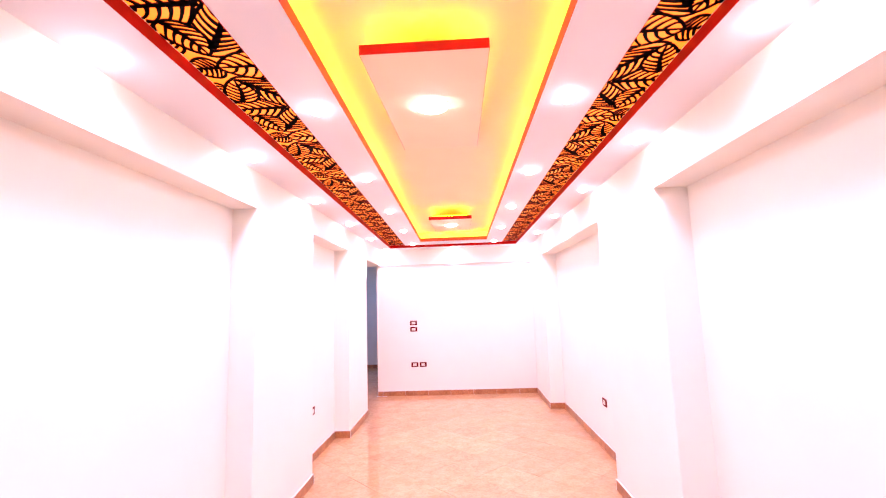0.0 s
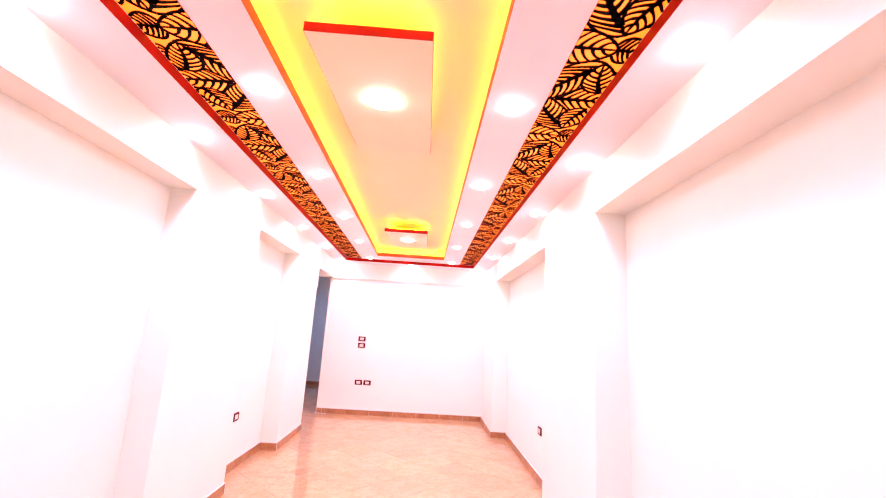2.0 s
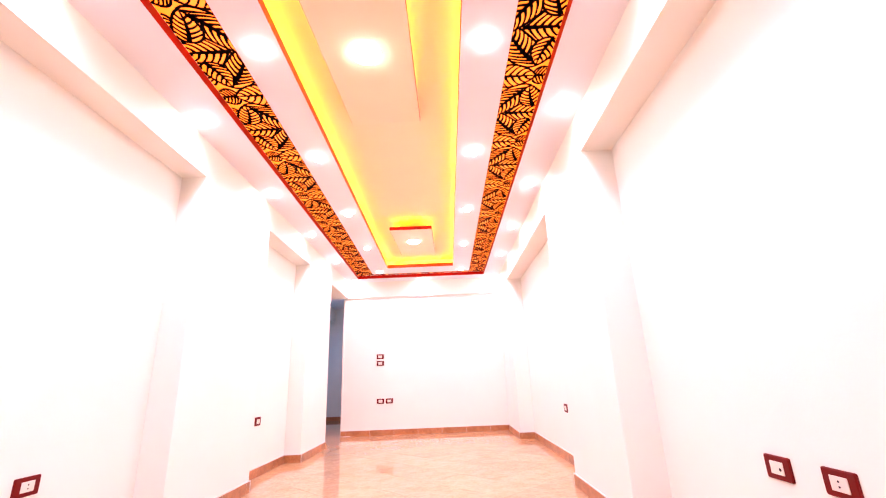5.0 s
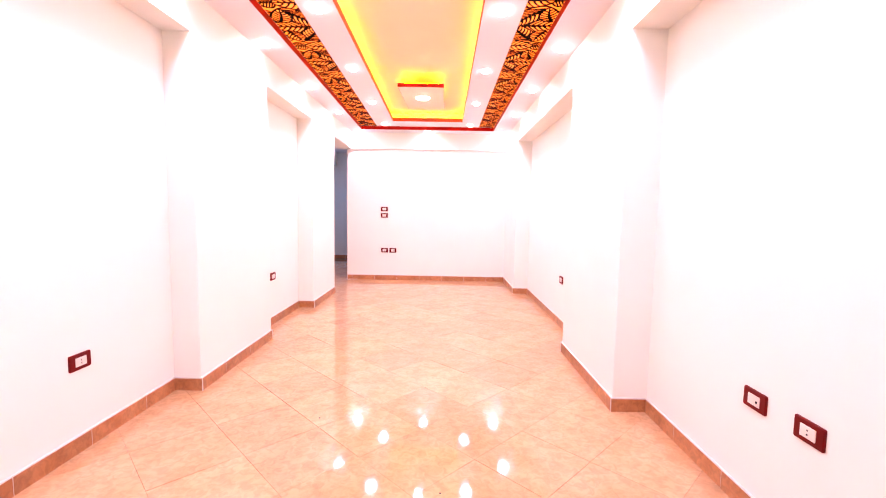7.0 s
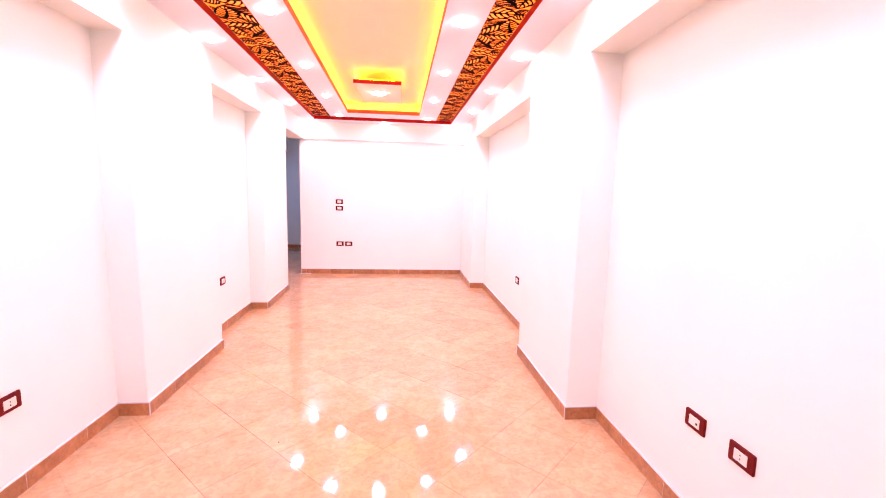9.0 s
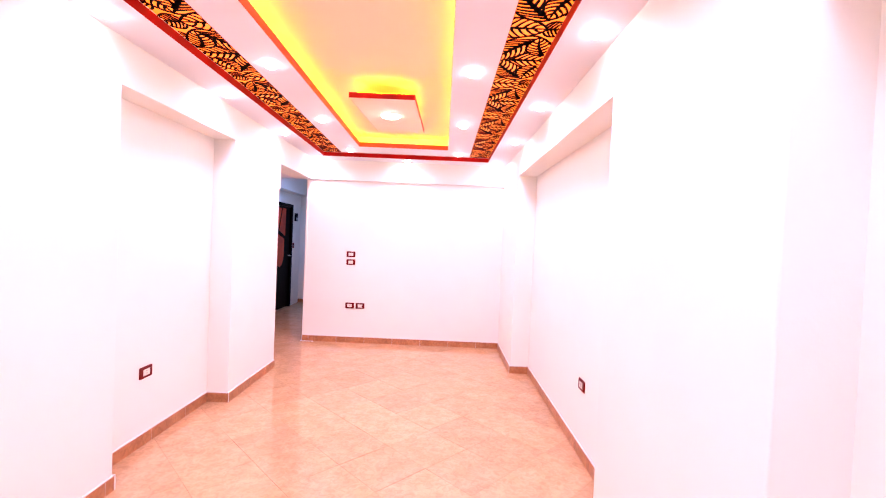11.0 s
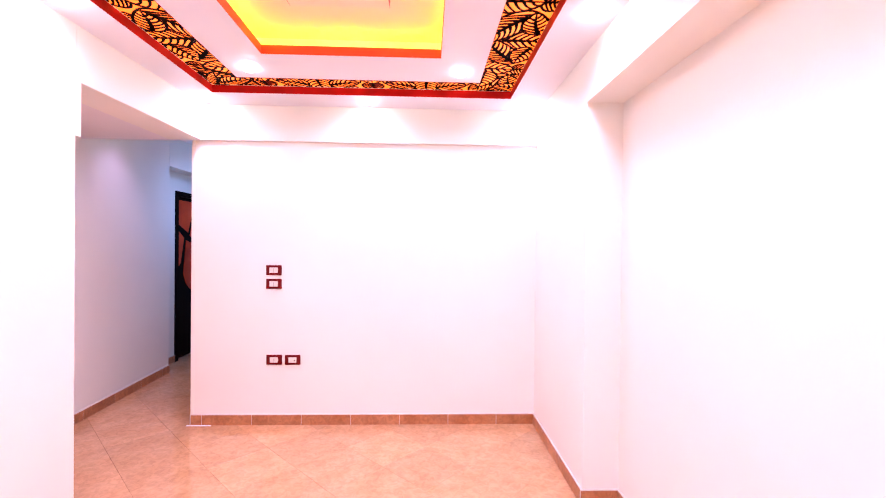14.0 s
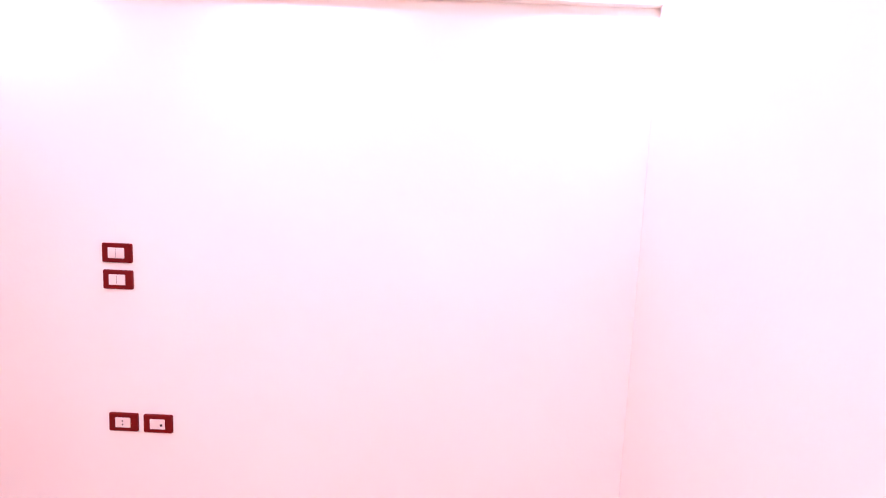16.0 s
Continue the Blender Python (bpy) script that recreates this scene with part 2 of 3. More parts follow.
structure("trim_cove", frame_prism(bmesh.new(), C_IN, grown(C_IN, -T), Z_CEIL + 0.001, Z_CEIL + 0.052), ORANGE, "orange-red painted lip of the cove", "trim")

# backlit lattice: amber acrylic above a cut black sheet of overlapping leaves
band = new("backlit_lattice")
tagged(band, "black leaf-patterned lattice band over backlit amber acrylic", "ceiling lattice")
SIDES = {
    "near": [(fx0(FY0), FY0), (FX1, FY0), F_IN[1], F_IN[0]],
    "far": [(ix0(IY1), IY1), (IX1, IY1), (FX1, FY1), (fx0(FY1), FY1)],
    "left": [(fx0(FY0), FY0), F_IN[0], (ix0(IY1), IY1), (fx0(FY1), FY1)],
    "right": [F_IN[1], (FX1, FY0), (FX1, FY1), (IX1, IY1)],
}
for quad in SIDES.values():
    bm = bmesh.new()
    lo = [bm.verts.new((*p, 2.556)) for p in quad]
    hi = [bm.verts.new((*p, 2.562)) for p in quad]
    bm.faces.new(lo[::-1]), bm.faces.new(hi)
    for i in range(4):
        bm.faces.new((lo[i], lo[(i + 1) % 4], hi[(i + 1) % 4], hi[i]))
    part("acrylic_panel", bm, GLOW, band, "glowing amber acrylic")
structure("ceiling_lightbox", frame_prism(bmesh.new(), grown(F_OUT, 0.02), grown(F_IN, -0.02), 2.566, 2.60), CEIL, "white light box above the lattice band", "ceiling")


def in_band(x, y):
    return (fx0(y) < x < FX1 and FY0 < y < FY1) and not (ix0(y) < x < IX1 and iy0(x) < y < IY1)


class Leaf:
    def __init__(self, x, y, turn, length, half, bend):
        self.x, self.y, self.c, self.s = x, y, math.cos(turn), math.sin(turn)
        self.length, self.half, self.bend = length, half, bend
        self.veins = max(5, round(length / 0.051))
        self.edge, self.rib = 0.0065, 0.005 + 0.026 * length

    def width(self, s):
        return self.half * max(0.0, math.sin(math.pi * min(1, max(0, s)) ** 0.72)) ** 0.62

    def place(self, s, lat):
        u, v = s * self.length, lat + self.bend * math.sin(math.pi * s)
        return self.x + self.c * u - self.s * v, self.y + self.s * u + self.c * v

    def holds(self, x, y):
        dx, dy = x - self.x, y - self.y
        s = (self.c * dx + self.s * dy) / self.length
        if not 0 < s < 1:
            return False
        lat = -self.s * dx + self.c * dy - self.bend * math.sin(math.pi * s)
        return abs(lat) < self.width(s)

    def lines(self):
        """Centre lines of its outline, midrib and veins, each a list of (point, half breadth)."""
        for sign in (-1, 1):
            yield [(self.place(k / 60, sign * self.width(k / 60)), self.edge) for k in range(61)]
        yield [(self.place(k / 40 * 0.97, 0), self.rib * (1 - k / 44) + 0.0025) for k in range(41)]
        for sign in (-1, 1):
            for i in range(self.veins):
                s0 = 0.02 + 0.80 * (i + 0.5 + 0.2 * sign) / self.veins
                s1 = min(0.985, s0 + 0.27 * (1 - 0.35 * s0))
                row = []
                for k in range(30):
                    q = k / 29
                    s = s0 + (s1 - s0) * q ** 1.5
                    row.append((self.place(s, sign * self.width(s) * q), 0.0042 + self.rib * 0.45 * (1 - q) ** 2))
                yield row


def ribbon(bm, row, z0, z1):
    if len(row) < 3:
        return
    rails = []
    for k, ((x, y), h) in enumerate(row):
        (xa, ya), (xb, yb) = row[max(0, k - 1)][0], row[min(len(row) - 1, k + 1)][0]
        d = math.hypot(xb - xa, yb - ya) or 1
        nx, ny = -(yb - ya) / d * h, (xb - xa) / d * h
        rails.append([bm.verts.new(p) for p in ((x + nx, y + ny, z0), (x - nx, y - ny, z0), (x + nx, y + ny, z1), (x - nx, y - ny, z1))])
    for a, b in zip(rails, rails[1:]):
        bm.faces.new((a[0], a[1], b[1], b[0]))
        bm.faces.new((a[2], a[0], b[0], b[2])).material_index = 1
        bm.faces.new((a[1], a[3], b[3], b[1])).material_index = 1


leaves = []
# half of a repeat of the cut pattern, mirrored at both its ends: along, across from the inner edge,
# direction, length, half width, bend, rank
PITCH = 0.75
MOTIF = ((0.000, -0.055, 90, 0.255, 0.100, 0.0, 4), (0.090, 0.195, -36, 0.400, 0.092, -0.020, 2),
         (0.300, 0.245, 196, 0.215, 0.072, 0.012, 3), (0.375, 0.060, 90, 0.300, 0.098, 0.0, 1),
         (0.000, 0.185, 90, 0.130, 0.075, 0.0, 1.5), (0.180, -0.050, 60, 0.200, 0.070, 0.010, 0.5),
         (0.110, 0.310, -8, 0.200, 0.060, 0.006, 0.7), (0.270, 0.330, -40, 0.160, 0.060, 0.0, 0.8))


def plant_side(origin, along, across, start, end):
    """Fills a side of the band with repeats counted from an origin on its inner edge."""
    for i in range(math.floor(start / PITCH) - 1, math.ceil(end / PITCH) + 2):
        for u, v, turn, size, half, bend, rank in MOTIF:
            for way in ((1,) if u in (0.0, 0.375) else (1, -1)):
                a = radians(turn)
                c, d = way * math.cos(a), math.sin(a)
                s = i * PITCH + way * u
                if not start - 0.2 < s < end + 0.2:
                    continue
                x = origin[0] + along[0] * s + across[0] * v
                y = origin[1] + along[1] * s + across[1] * v
                flip = (along[0] * across[1] - along[1] * across[0]) * way
                o = Leaf(x, y, math.atan2(along[1] * c + across[1] * d, along[0] * c + across[0] * d), size, half, bend * flip)
                o.rank = rank + (0.4 if abs(along[0]) > 0.5 else 0) - i * 0.001
                leaves.append(o)


X_MID = 0.155
plant_side((X_MID, 0.565), (1, 0), (0, -1), -0.95, 1.0)
plant_side((X_MID, IY1), (1, 0), (0, 1), -1.15, 1.0)
plant_side((IX1, 2.24), (0, 1), (1, 0), -1.95, 4.9)
plant_side((ix0(2.32), 2.32), (-0.0265, 1), (-1, 0), -2.03, 4.82)
leaves.sort(key=lambda o: o.rank)
sheets = {k: bmesh.new() for k in SIDES}
for i, leaf in enumerate(leaves):
    cx, cy = leaf.place(0.5, 0)
    above = [o for o in leaves[i + 1:] if abs(o.x - cx) + abs(o.y - cy) < 0.62]
    side = "near" if cy < IY0 else "far" if cy > IY1 else "left" if cx < 0.1 else "right"
    for row in leaf.lines():
        run = []
        for p, h in row:
            if in_band(*p) and not any(o.holds(*p) for o in above):
                run.append((p, h))
            else:
                ribbon(sheets[side], run, 2.5525, 2.5555)
                run = []
        ribbon(sheets[side], run, 2.5525, 2.5555)
for k in SIDES:
    sheet = tagged(part("lattice_sheet", sheets[k], BLACK, band, "black cut leaf lattice"), kind="stuff")
    sheet.data.materials.append(CUT_GLOW)

# LED tape of the cove
tape = new("cove_led_tape")
tagged(tape, "glowing yellow LED tape hidden above the cove lip", "led tape")
e = 0.07
part("tape", frame_prism(bmesh.new(), grown(C_IN, e + 0.012), grown(C_IN, e), 2.556, 2.561), LED, tape)


def wedge(y0, y1):
    x0, x1, th = -0.138, 0.352, 0.038
    p = new("floating_ceiling_panel")
    tagged(p, "white sloping ceiling panel with red edges and yellow backlight", "ceiling panel", "floating panels")
    bm = bmesh.new()
    za, zb = Z_CEIL, Z_UP - th - 0.004
    v = [bm.verts.new(c) for c in ((x0, y0, za), (x1, y0, za), (x1, y1, zb), (x0, y1, zb),
                                   (x0, y0, za + th), (x1, y0, za + th), (x1, y1, zb + th), (x0, y1, zb + th))]
    for f in ((3, 2, 1, 0), (4, 5, 6, 7), (0, 1, 5, 4), (1, 2, 6, 5), (2, 3, 7, 6), (3, 0, 4, 7)):
        bm.faces.new([v[i] for i in f])
    part("board", bm, CREAM_GLOW, p, "cream board with LED yellow in its colour")
    bm = bmesh.new()
    box(bm, x0, x1, y0 - T, y0, za - 0.002, za + th)
    part("front_edge", bm, RED, p, "orange-red painted edge")
    for xa in (x0 - T, x1):
        bm = bmesh.new()
        v = [bm.verts.new(c) for c in ((xa, y0, za), (xa + T, y0, za), (xa + T, y1, zb), (xa, y1, zb),
                                       (xa, y0, za + th), (xa + T, y0, za + th), (xa + T, y1, zb + th), (xa, y1, zb + th))]
        for f in ((3, 2, 1, 0), (4, 5, 6, 7), (0, 1, 5, 4), (1, 2, 6, 5), (2, 3, 7, 6), (3, 0, 4, 7)):
            bm.faces.new([v[i] for i in f])
        part("side_edge", bm, RED, p, "orange-red painted edge")
    k = 0.05
    ym = y0 + (y1 - y0) * 0.74
    part("led_tape", boxes((x0 + k, x1 - k, y0 + k, y0 + k + 0.01, za + th + 0.012, za + th + 0.018)), LED, p, "glowing yellow LED tape")
    for xa in (x0 + k, x1 - k - 0.01):
        bm = bmesh.new()
        dz = (zb - za) / (y1 - y0)
        z0, z1 = za + th + 0.012 + dz * k, za + th + 0.008 + dz * (ym - y0)
        v = [bm.verts.new(c) for c in ((xa, y0 + k, z0), (xa + 0.01, y0 + k, z0), (xa + 0.01, ym, z1), (xa, ym, z1))]
        bm.faces.new(v)
        part("led_tape", bm, LED, p, "glowing yellow LED tape")
    return p


wedge(1.45, 2.75)
wedge(4.755, 6.17)


# ---- downlights ----
def disc(bm, r, z0, z1, n=28, hole=0.0):
    a = [(math.cos(2 * math.pi * i / n), math.sin(2 * math.pi * i / n)) for i in range(n)]
    lo = [bm.verts.new((r * c, r * s, z0)) for c, s in a]
    hi = [bm.verts.new((r * c, r * s, z1)) for c, s in a]
    if not hole:
        bm.faces.new(lo[::-1]), bm.faces.new(hi)
    else:
        il = [bm.verts.new((hole * c, hole * s, z0 + 0.002)) for c, s in a]
        ih = [bm.verts.new((hole * c, hole * s, z1)) for c, s in a]
    for i in range(n):
        j = (i + 1) % n
        bm.faces.new((lo[i], lo[j], hi[j], hi[i]))
        if hole:
            bm.faces.new((il[j], il[i], ih[i], ih[j]))
            bm.faces.new((lo[j], lo[i], il[i], il[j]))
            bm.faces.new((hi[i], hi[j], ih[j], ih[i]))
    return bm


def dome(r, h, n=24, rings=4):
    bm = bmesh.new()
    rows = []
    for k in range(rings):
        a = k / rings * math.pi / 2
        rows.append([bm.verts.new((r * math.cos(a) * math.cos(2 * math.pi * i / n), r * math.cos(a) * math.sin(2 * math.pi * i / n), -h * math.sin(a) - 0.002)) for i in range(n)])
    tip = bm.verts.new((0, 0, -h - 0.002))
    for a, b in zip(rows, rows[1:]):
        for i in range(n):
            bm.faces.new((a[(i + 1) % n], a[i], b[i], b[(i + 1) % n]))
    for i in range(n):
        bm.faces.new((rows[-1][(i + 1) % n], rows[-1][i], tip))
    return bm


lamp_data = bpy.data.lights.new("downlight_beam", "SPOT")
lamp_data.energy, lamp_data.color, lamp_data.spot_size, lamp_data.spot_blend, lamp_data.shadow_soft_size = SPOT_WATTS, SPOT_COLOUR, radians(178), 1.0, 0.06


def downlight(r=0.042):
    d = new("downlight")
    tagged(d, "small round recessed ceiling spotlight, switched on", "ceiling light", "ceiling spotlights")
    part("trim_ring", disc(bmesh.new(), r, -0.0025, 0.004, hole=r * 0.95), CHROME, d)
    part("lens", dome(r * 0.96, 0.026), LENS, d, "glowing white lens")
    beam = new("beam_source", lamp_data)
    beam.parent = d
    beam.matrix_basis = pose(0, 0, -0.03)
    return d


# Rows y -1.0 and -0.55: unseen, added to brighten the columns' near faces.
SPOTS = [(x, y, Z_CEIL) for y in (0.74, 1.88, 3.03, 4.2, 5.4, 6.68) for x in ((ix0(y) + cx0(y)) / 2, 0.745)]
SPOTS += [(x, y, Z_CEIL) for y in (-1.0, 0.2, 1.36, 2.48, 3.64, 4.8, 5.96) for x in (-1.065, 1.30)]
SPOTS += [(x, -0.55, Z_CEIL) for x in (-0.44, 0.745)]
SPOTS += [(x, 7.25, Z_CEIL) for x in (-1.08, 0.085, 1.28)]
first = downlight()
first.matrix_basis = pose(*SPOTS[0])
for s in SPOTS[1:]:
    copy_thing(first, pose(*s))
large = downlight(0.085)
tagged(large, "round ceiling spotlight in the floating panel, switched on", "ceiling light", "panel spotlights")
large.matrix_basis = pose(0.1, 1.99, Z_CEIL + 0.041, 4.4, 0, 0)
copy_thing(large, pose(0.1, 5.34, Z_CEIL + 0.042, 4.2, 0, 0))

# passage fill lamp, added out of sight to tint the corridor wall pink
warm = bpy.data.lights.new("passage_fill", "SPOT")
warm.energy, warm.color, warm.spot_size, warm.spot_blend, warm.shadow_soft_size = 52.0, (1.0, 0.38, 0.30), radians(170), 1.0, 0.03
d = new("downlight")
tagged(d, "added unseen fill lamp, pinkish, shaped as a small passage spotlight", "ceiling light", "passage spotlights")
part("trim_ring", disc(bmesh.new(), 0.042, -0.006, 0.004, hole=0.03), CHROME, d)
part("lens", disc(bmesh.new(), 0.029, -0.003, 0.003), LENS, d, "glowing white lens")
beam = new("beam_source", warm)
beam.parent = d
beam.matrix_basis = pose(0, 0, -0.03)
d.matrix_basis = pose(-1.95, 6.45, 2.245)

# corridor lamps, cold white
for x, y, watts, spread, colour in ((-1.93, 7.9, 0.7 * CORRIDOR_WATTS, 92, (0.72, 0.52, 1.0)), (-1.55, 9.3, 1.7 * CORRIDOR_WATTS, 170, (0.26, 0.44, 1.0))):
    cold = bpy.data.lights.new("corridor_beam", "SPOT")
    cold.energy, cold.color, cold.spot_size, cold.spot_blend, cold.shadow_soft_size = watts, colour, radians(spread), 1.0, 0.03
    d = new("downlight")
    tagged(d, "small round cold-white corridor spotlight, switched on", "ceiling light", "corridor spotlights")
    part("trim_ring", disc(bmesh.new(), 0.042, -0.006, 0.004, hole=0.03), CHROME, d)
    part("lens", disc(bmesh.new(), 0.029, -0.003, 0.003), LENS, d, "glowing white lens")
    beam = new("beam_source", cold)
    beam.parent = d
    beam.matrix_basis = pose(0, 0, -0.03)
    d.matrix_basis = pose(x, y, 2.6)

# ---- door in the corridor, set flush in its opening ----
DX = -2.495
door = new("panel_door")
tagged(door, "dark lacquered door with red-brown panels and black bars, closed", "door")
part("leaf", boxes((DX - 0.04, DX, 9.30, 10.16, 0.012, 1.99)), DOORWOOD, door, bevel=0.003)
part("door_frame", boxes((-2.60, -2.455, 9.24, 9.297, 0, 2.05), (-2.60, -2.455, 10.163, 10.22, 0, 2.05), (-2.60, -2.455, 9.297, 10.163, 1.993, 2.05)), DOORWOOD, door, "near-black frame")


def slab(points, x0, x1):
    """A flat plate on the door's face from (y, z) corners."""
    bm = bmesh.new()
    lo = [bm.verts.new((x0, y, z)) for y, z in points]
    hi = [bm.verts.new((x1, y, z)) for y, z in points]
    bm.faces.new(lo), bm.faces.new(hi[::-1])
    n = len(points)
    for i in range(n):
        bm.faces.new((lo[(i + 1) % n], lo[i], hi[i], hi[(i + 1) % n]))
    bmesh.ops.recalc_face_normals(bm, faces=bm.faces[:])
    return bm


for pts in (((9.34, 1.66), (9.56, 1.56), (9.70, 1.95), (9.34, 1.95)), ((9.60, 1.52), (9.90, 1.42), (9.92, 1.95), (9.76, 1.95)),
            ((9.52, 1.46), (9.86, 1.36), (9.86, 1.02), (9.83, 0.93), (9.77, 0.86), (9.68, 0.82), (9.59, 0.85), (9.51, 0.93), (9.46, 1.05)),
            ((9.34, 1.58), (9.47, 1.49), (9.40, 1.18), (9.34, 1.12))):
    part("panel", slab(pts, DX, DX + 0.006), DOORGLASS, door, "red-brown glossy panel")
handle = part("handle", boxes((DX + 0.04, DX + 0.055, 10.00, 10.12, 1.02, 1.04), (DX, DX + 0.045, 10.095, 10.115, 1.02, 1.04)), STEEL, door, "steel lever handle", bevel=0.003)

phone = new("door_intercom")
tagged(phone, "small dark plastic intercom on the wall beside the door", "intercom")
part("body", boxes((-2.47, -2.435, 10.33, 10.44, 1.73, 1.89)), DOORWOOD, phone, bevel=0.006)
part("button_panel", boxes((-2.4352, -2.432, 10.35, 10.42, 1.75, 1.80)), STEEL, phone, "grey button panel", bevel=0.001)

knob = new("light_switch")
tagged(knob, "small dark plastic switch on the wall beside the dark door", "switch")
part("cover_plate", boxes((-2.47, -2.461, 10.27, 10.34, 1.17, 1.28)), MAROON, knob, bevel=0.003)
part("rocker", boxes((-2.4612, -2.457, 10.29, 10.32, 1.20, 1.25)), DARK, knob, bevel=0.001)


# ---- switches and sockets ----
def rounded_plate(w, h, d, r, bevel):
    """A rounded plate in the xz plane, its back on y = 0, its front towards -y."""
    bm = bmesh.new()
    pts = []
    for cx, cz, a0 in ((w / 2 - r, h / 2 - r, 0), (-w / 2 + r, h / 2 - r, 90), (-w / 2 + r, -h / 2 + r, 180), (w / 2 - r, -h / 2 + r, 270)):
        for k in range(5):
            a = radians(a0 + 22.5 * k)
            pts.append((cx + r * math.cos(a), cz + r * math.sin(a)))
    back = [bm.verts.new((x, 0, z)) for x, z in pts]
    mid = [bm.verts.new((x, -d + bevel, z)) for x, z in pts]
    k = 1 - 2 * bevel / h
    front = [bm.verts.new((x * (1 - 2 * bevel / w), -d, z * k)) for x, z in pts]
    n = len(pts)
    bm.faces.new(front[::-1])
    bm.faces.new(back)
    for a, b in ((back, mid), (mid, front)):
        for i in range(n):
            bm.faces.new((a[(i + 1) % n], a[i], b[i], b[(i + 1) % n]))
    bmesh.ops.recalc_face_normals(bm, faces=bm.faces[:])
    return bm


def pin(x, z, r, y):
    bm = disc(bmesh.new(), r, 0, 0.001, n=12)
    bm.transform(Matrix.Translation((x, y, z)) @ Matrix.Rotation(radians(90), 4, "X"))
    return bm


def wall_plate(kind, m):
    names = {"switch": ("wall_switch", "ivory rocker switch in a maroon plastic plate on white wall", "switch", "wall switches"),
             "power": ("wall_socket", "ivory two-pin socket in a maroon plastic plate on white wall", "socket", "wall sockets"),
             "aerial": ("aerial_socket", "ivory aerial socket in a maroon plastic plate on white wall", "socket", "aerial sockets")}
    name, label, cat, group = names[kind]
    p = new(name)
    tagged(p, label, cat, group)
    part("cover_plate", rounded_plate(0.120, 0.078, 0.009, 0.006, 0.003), MAROON, p, "maroon plastic")
    if kind == "switch":
        part("rocker", rounded_plate(0.064, 0.042, 0.0135, 0.002, 0.0015), IVORY, p, "ivory plastic")
        part("rocker_gap", boxes((-0.0005, 0.0005, -0.0139, -0.0130, -0.018, 0.018)), DARK, p)
    else:
        part("insert", rounded_plate(0.062, 0.042, 0.0115, 0.002, 0.001), IVORY, p, "ivory plastic")
        if kind == "power":
            for z in (-0.0075, 0.0075):
                part("pin_hole", pin(0, z, 0.0032, -0.0115), DARK, p)
        else:
            part("aerial_jack", pin(0.017, -0.003, 0.0055, -0.0115), DARK, p)
    p.matrix_basis = m
    return p


wall_plate("switch", pose(-0.654, YF, 1.219))
wall_plate("switch", pose(-0.653, YF, 1.111))
wall_plate("power", pose(-0.647, YF, 0.513))
wall_plate("aerial", pose(-0.503, YF, 0.512))
wall_plate("aerial", pose(RR, 1.724, 0.465, 0, 0, -90))
wall_plate("power", pose(RR, 1.474, 0.466, 0, 0, -90))
wall_plate("power", pose(RR, 4.54, 0.493, 0, 0, -90))
wall_plate("power", pose(RL_NEAR, 2.078, 0.438, 0, 0, 90))
wall_plate("power", pose(RL, 4.43, 0.494, 0, 0, 90))

# ---- floor: glazed tiles laid on the diagonal ----
ZONES = ((RL, RR, YB, YF), (-4.2, RL, 6.15, YF), (-2.47, FARL, YF, 10.7))
floor = structure("floor", boxes((RL - W, RR + W, YB - 0.15, YF + 0.15, -0.1, -0.004), (-4.35, RL - W, 5.95, YF + 0.15, -0.1, -0.004), (-2.62, FARL + 0.15, YF + 0.15, 10.85, -0.1, -0.004)),
                  GROUT, "glazed beige ceramic tiles laid diagonally with thin joints", "floor")
SIDE = 0.3925
DIAG = SIDE * math.sqrt(2)
g, d = SIDE / 2 - 0.0006, 0.0006


def plate(points, z0, z1):
    """A tile from its outline in plan."""
    bm = prism(points, z0, z1)
    me = mesh_of("tile", bm, TILE)
    return me


def clipped(points, axis, limit, keep_low):
    """The part of an outline on one side of a line."""
    out = []
    for p, q in zip(points, points[1:] + points[:1]):
        ip, iq = (p[axis] <= limit) == keep_low, (q[axis] <= limit) == keep_low
        if ip:
            out.append(p)
        if ip != iq:
            f = (limit - p[axis]) / (q[axis] - p[axis])
            out.append((p[0] + f * (q[0] - p[0]), p[1] + f * (q[1] - p[1])))
    return out


bm = bmesh.new()
lo = [bm.verts.new((a * g, b * g, -0.004)) for a, b in ((-1, -1), (1, -1), (1, 1), (-1, 1))]
mid = [bm.verts.new((a * g, b * g, -d)) for a, b in ((-1, -1), (1, -1), (1, 1), (-1, 1))]
hi = [bm.verts.new((a * (g - d), b * (g - d), 0)) for a, b in ((-1, -1), (1, -1), (1, 1), (-1, 1))]
bm.faces.new(hi)
for a, b in ((lo, mid), (mid, hi)):
    for i in range(4):
        bm.faces.new((a[i], a[(i + 1) % 4], b[(i + 1) % 4], b[i]))
tile_mesh = mesh_of("tile", bm, TILE)
rnd = random.Random(3)
r = g * math.sqrt(2)
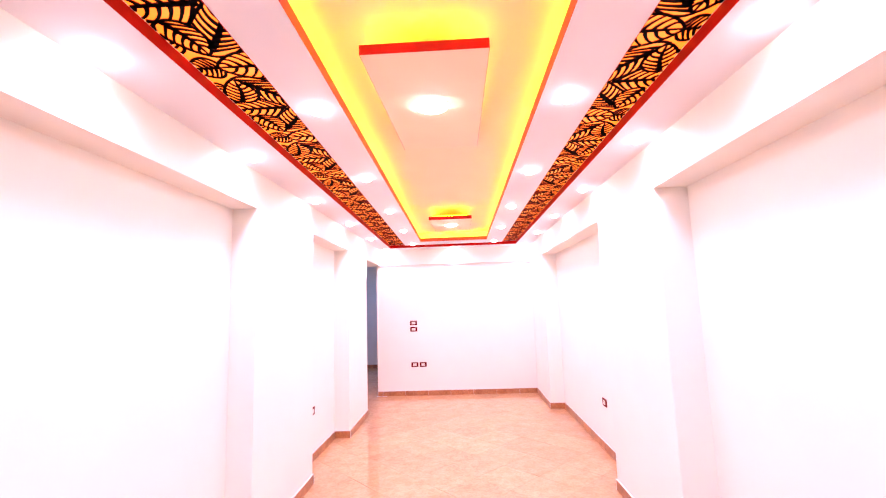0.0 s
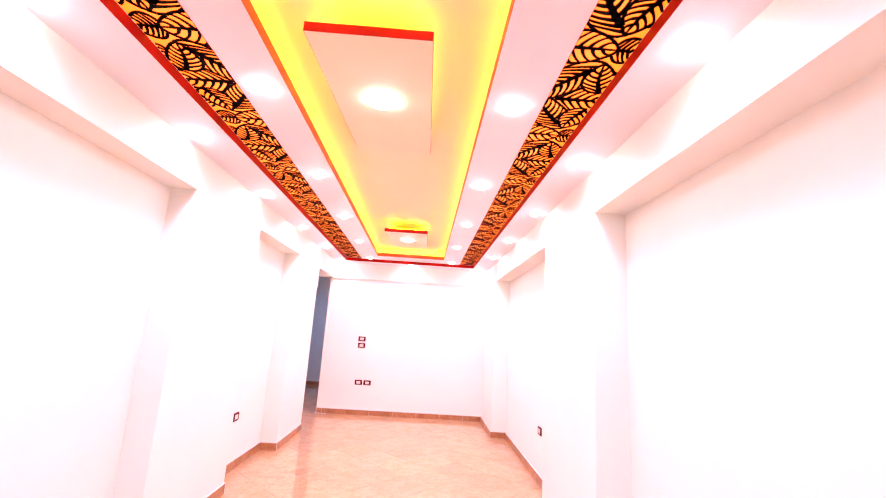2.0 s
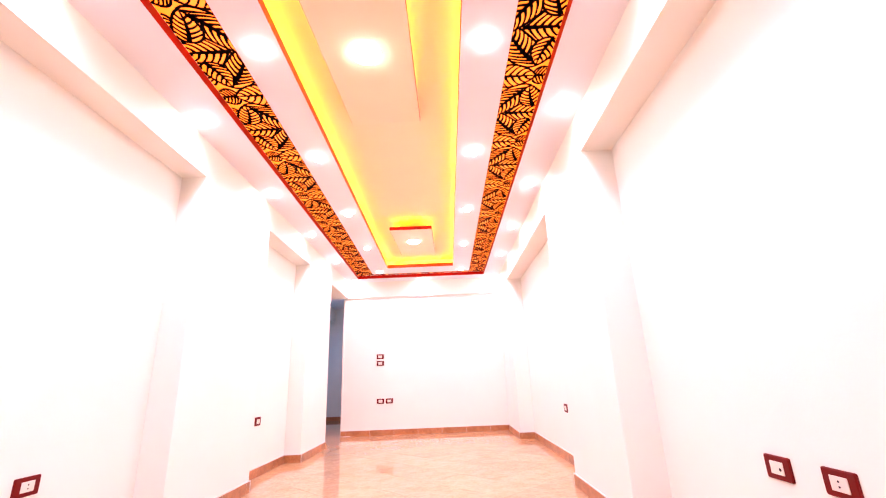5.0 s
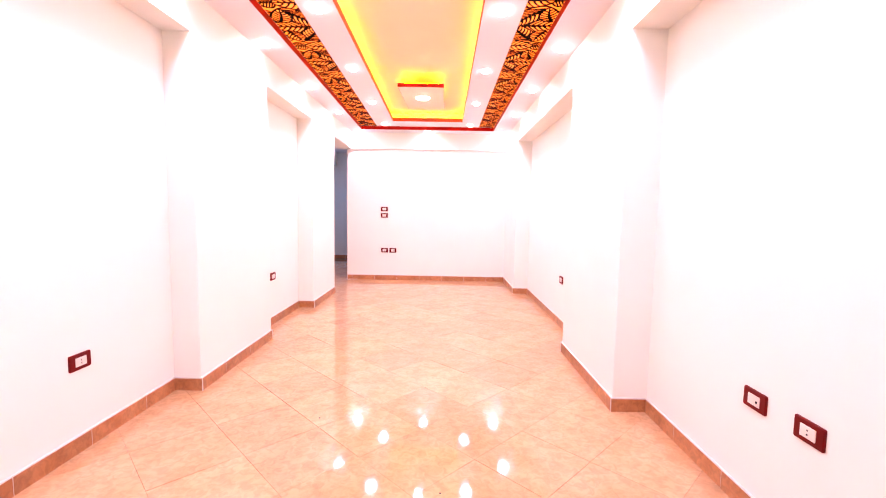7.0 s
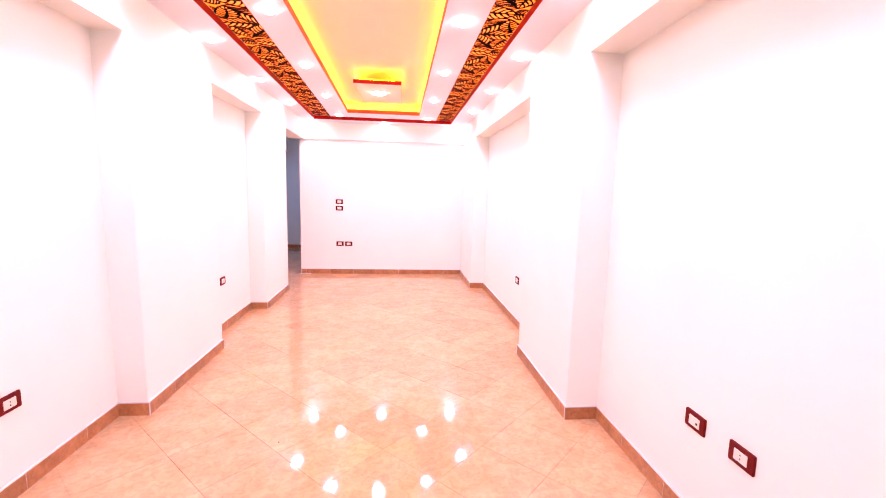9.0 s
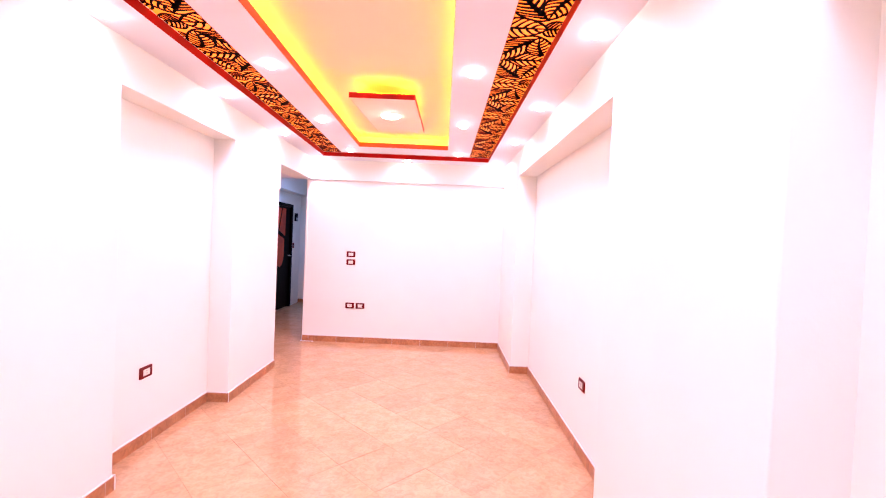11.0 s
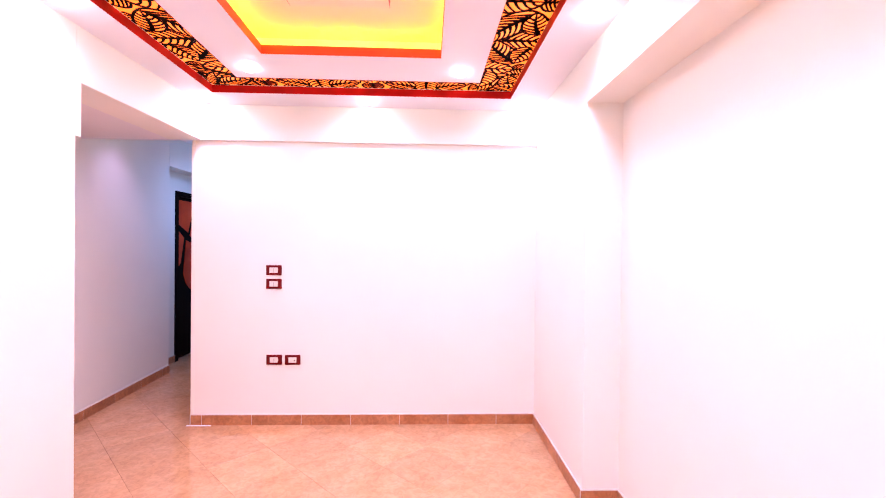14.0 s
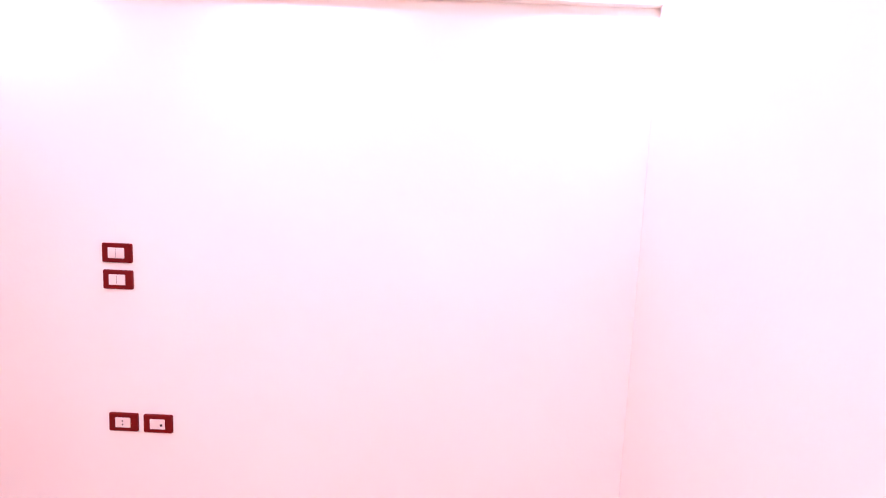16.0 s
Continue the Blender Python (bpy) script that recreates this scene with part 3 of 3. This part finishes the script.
for i in range(-16, 22):
    for j in range(-25, 16):
        x, y = (i + j) * DIAG / 2, 6.494 + DIAG / 2 + (j - i) * DIAG / 2
        ends = [(x, y - r), (x + r, y), (x, y + r), (x - r, y)]
        probe = ends + [((p[0] + q[0]) / 2, (p[1] + q[1]) / 2) for p, q in zip(ends, ends[1:] + ends[:1])]
        inside = [any(a <= px <= b and c <= py <= e for a, b, c, e in ZONES) for px, py in probe]
        if all(inside):
            o = new("tile", tile_mesh)
            o.parent = floor
            o.matrix_basis = pose(x, y, rnd.uniform(-0.0003, 0.0003), rnd.uniform(-0.22, 0.22), rnd.uniform(-0.22, 0.22), 45 + 90 * rnd.randrange(4))
            continue
        for a, b, c, e in ZONES:
            piece = ends
            for axis, limit, low in ((0, a, False), (0, b, True), (1, c, False), (1, e, True)):
                piece = clipped(piece, axis, limit, low) if len(piece) > 2 else []
            area = abs(sum(p[0] * q[1] - q[0] * p[1] for p, q in zip(piece, piece[1:] + piece[:1]))) / 2
            if area > 0.0004:
                o = new("tile", plate([(px - x, py - y) for px, py in piece], -0.004, 0))
                o.parent = floor
                o.matrix_basis = pose(x, y, rnd.uniform(-0.0003, 0.0), 0, 0, 0)

# ---- skirting tiles ----
H, D = 0.078, 0.011


def skirting_mesh(length):
    bm = bmesh.new()
    b, e = 0.001, 0.0016
    box(bm, e, length - e, -D, 0, 0, H)
    for v in bm.verts:
        if v.co.z > H / 2 and v.co.y < -D / 2:
            v.co.y += b
    return mesh_of("skirting_tile", bm, SKIRT)


full = skirting_mesh(0.386)


def skirting(runs, label):
    """Runs from (x, y) to (x, y); the wall lies to the left of the way."""
    base = new("baseboard")
    tagged(base, label, "baseboard", kind="structure")
    for (xa, ya), (xb, yb), lead in runs:
        length = math.hypot(xb - xa, yb - ya)
        turn = math.degrees(math.atan2(yb - ya, xb - xa))
        fill = part("joint_filler", boxes((0, length, -D + 0.0012, 0, 0, H - 0.0015), (0, length, -D + 0.003, 0, H - 0.0015, H + 0.006)), FILL, base, "white joint filler")
        fill.matrix_basis = pose(xa, ya, 0, 0, 0, turn)
        s = 0.0
        while s < length - 0.004:
            n = min(0.386 if s or not lead else lead, length - s)
            o = new("skirting_tile", full if abs(n - 0.386) < 1e-4 else skirting_mesh(n))
            o.parent = base
            o.matrix_basis = pose(xa + (xb - xa) * s / length, ya + (yb - ya) * s / length, 0, 0, 0, turn)
            s += n
    return base


J = 6.21
(A0, A1), (B0, B1) = COL_L
LEFT = [((RL_NEAR, YB), (RL_NEAR, A0), 0.27), ((RL_NEAR, A0), (xl(A0) + D, A0), 0), ((xl(A0), A0), (xl(A1), A1), 0.3),
        ((xl(A1) + D, A1), (RL, A1), 0), ((RL, A1), (RL, B0), 0.2), ((RL, B0), (xl(B0) + D, B0), 0),
        ((xl(B0), B0), (xl(J), J), 0), ((xl(J), J), (RL - W, J), 0)]
RIGHT = [((XR, YF), (XR, COL_R[1][0]), 0.3), ((XR - D, COL_R[1][0]), (RR, COL_R[1][0]), 0), ((RR, COL_R[1][0]), (RR, COL_R[0][1]), 0.2),
         ((RR, COL_R[0][1]), (XR - D, COL_R[0][1]), 0), ((XR, COL_R[0][1]), (XR, COL_R[0][0]), 0.25), ((XR - D, COL_R[0][0]), (RR, COL_R[0][0]), 0),
         ((RR, COL_R[0][0]), (RR, COL_R[2][1]), 0.33), ((RR, COL_R[2][1]), (XR - D, COL_R[2][1]), 0), ((XR, COL_R[2][1]), (XR, COL_R[2][0]), 0)]
FAR = [((FARL, YF), (XR, YF), 0.085), ((FARL, YF + 0.15), (FARL, YF), 0)]
HALL = [((-4.2, YF), (-2.19 + D, YF), 0), ((-2.19, YF), (-2.285, 8.82), 0.1), ((-2.47, 8.82), (-2.47, 9.24), 0), ((-2.47, 10.7), (FARL, 10.7), 0)]
text = "brown ceramic skirting tiles along the foot of the wall"
for r in (LEFT, RIGHT, FAR, HALL):
    skirting(r, text)
# white grout left on the floor at the wall's end
structure("trim_grout", boxes((FARL - 0.025, FARL + 0.16, YF - 0.026, YF - D - 0.001, -0.001, 0.003)), CEIL, "smear of white grout at the foot of the wall end", "trim", 0.001)
structure("trim_corner", boxes((FARL - 0.004, FARL + 0.022, YF - 0.004, YF, H + 0.002, 2.22)), PAINT, "raised white plaster corner bead", "trim", 0.0015)


# mortar crumbs left on the floor
def crumb(x, y, r, turn):
    bm = bmesh.new()
    bmesh.ops.create_icosphere(bm, subdivisions=1, radius=r)
    for k, v in enumerate(bm.verts):
        v.co *= 0.75 + 0.4 * ((k * 7) % 5) / 5
        v.co.z = max(v.co.z * 0.5, -r * 0.3) + r * 0.3
    ob = part("crumb", bm, DARK)
    tagged(ob, "tiny dark brown mortar crumb lying on the floor tiles", "crumb", "crumbs on the floor")
    ob.matrix_basis = pose(x, y, 0.0008, 0, 0, turn)


for x, y, r, turn in ((-0.30, 2.43, 0.0055, 20), (0.393, 1.798, 0.005, 70), (0.924, 1.347, 0.006, 140)):
    crumb(x, y, r, turn)
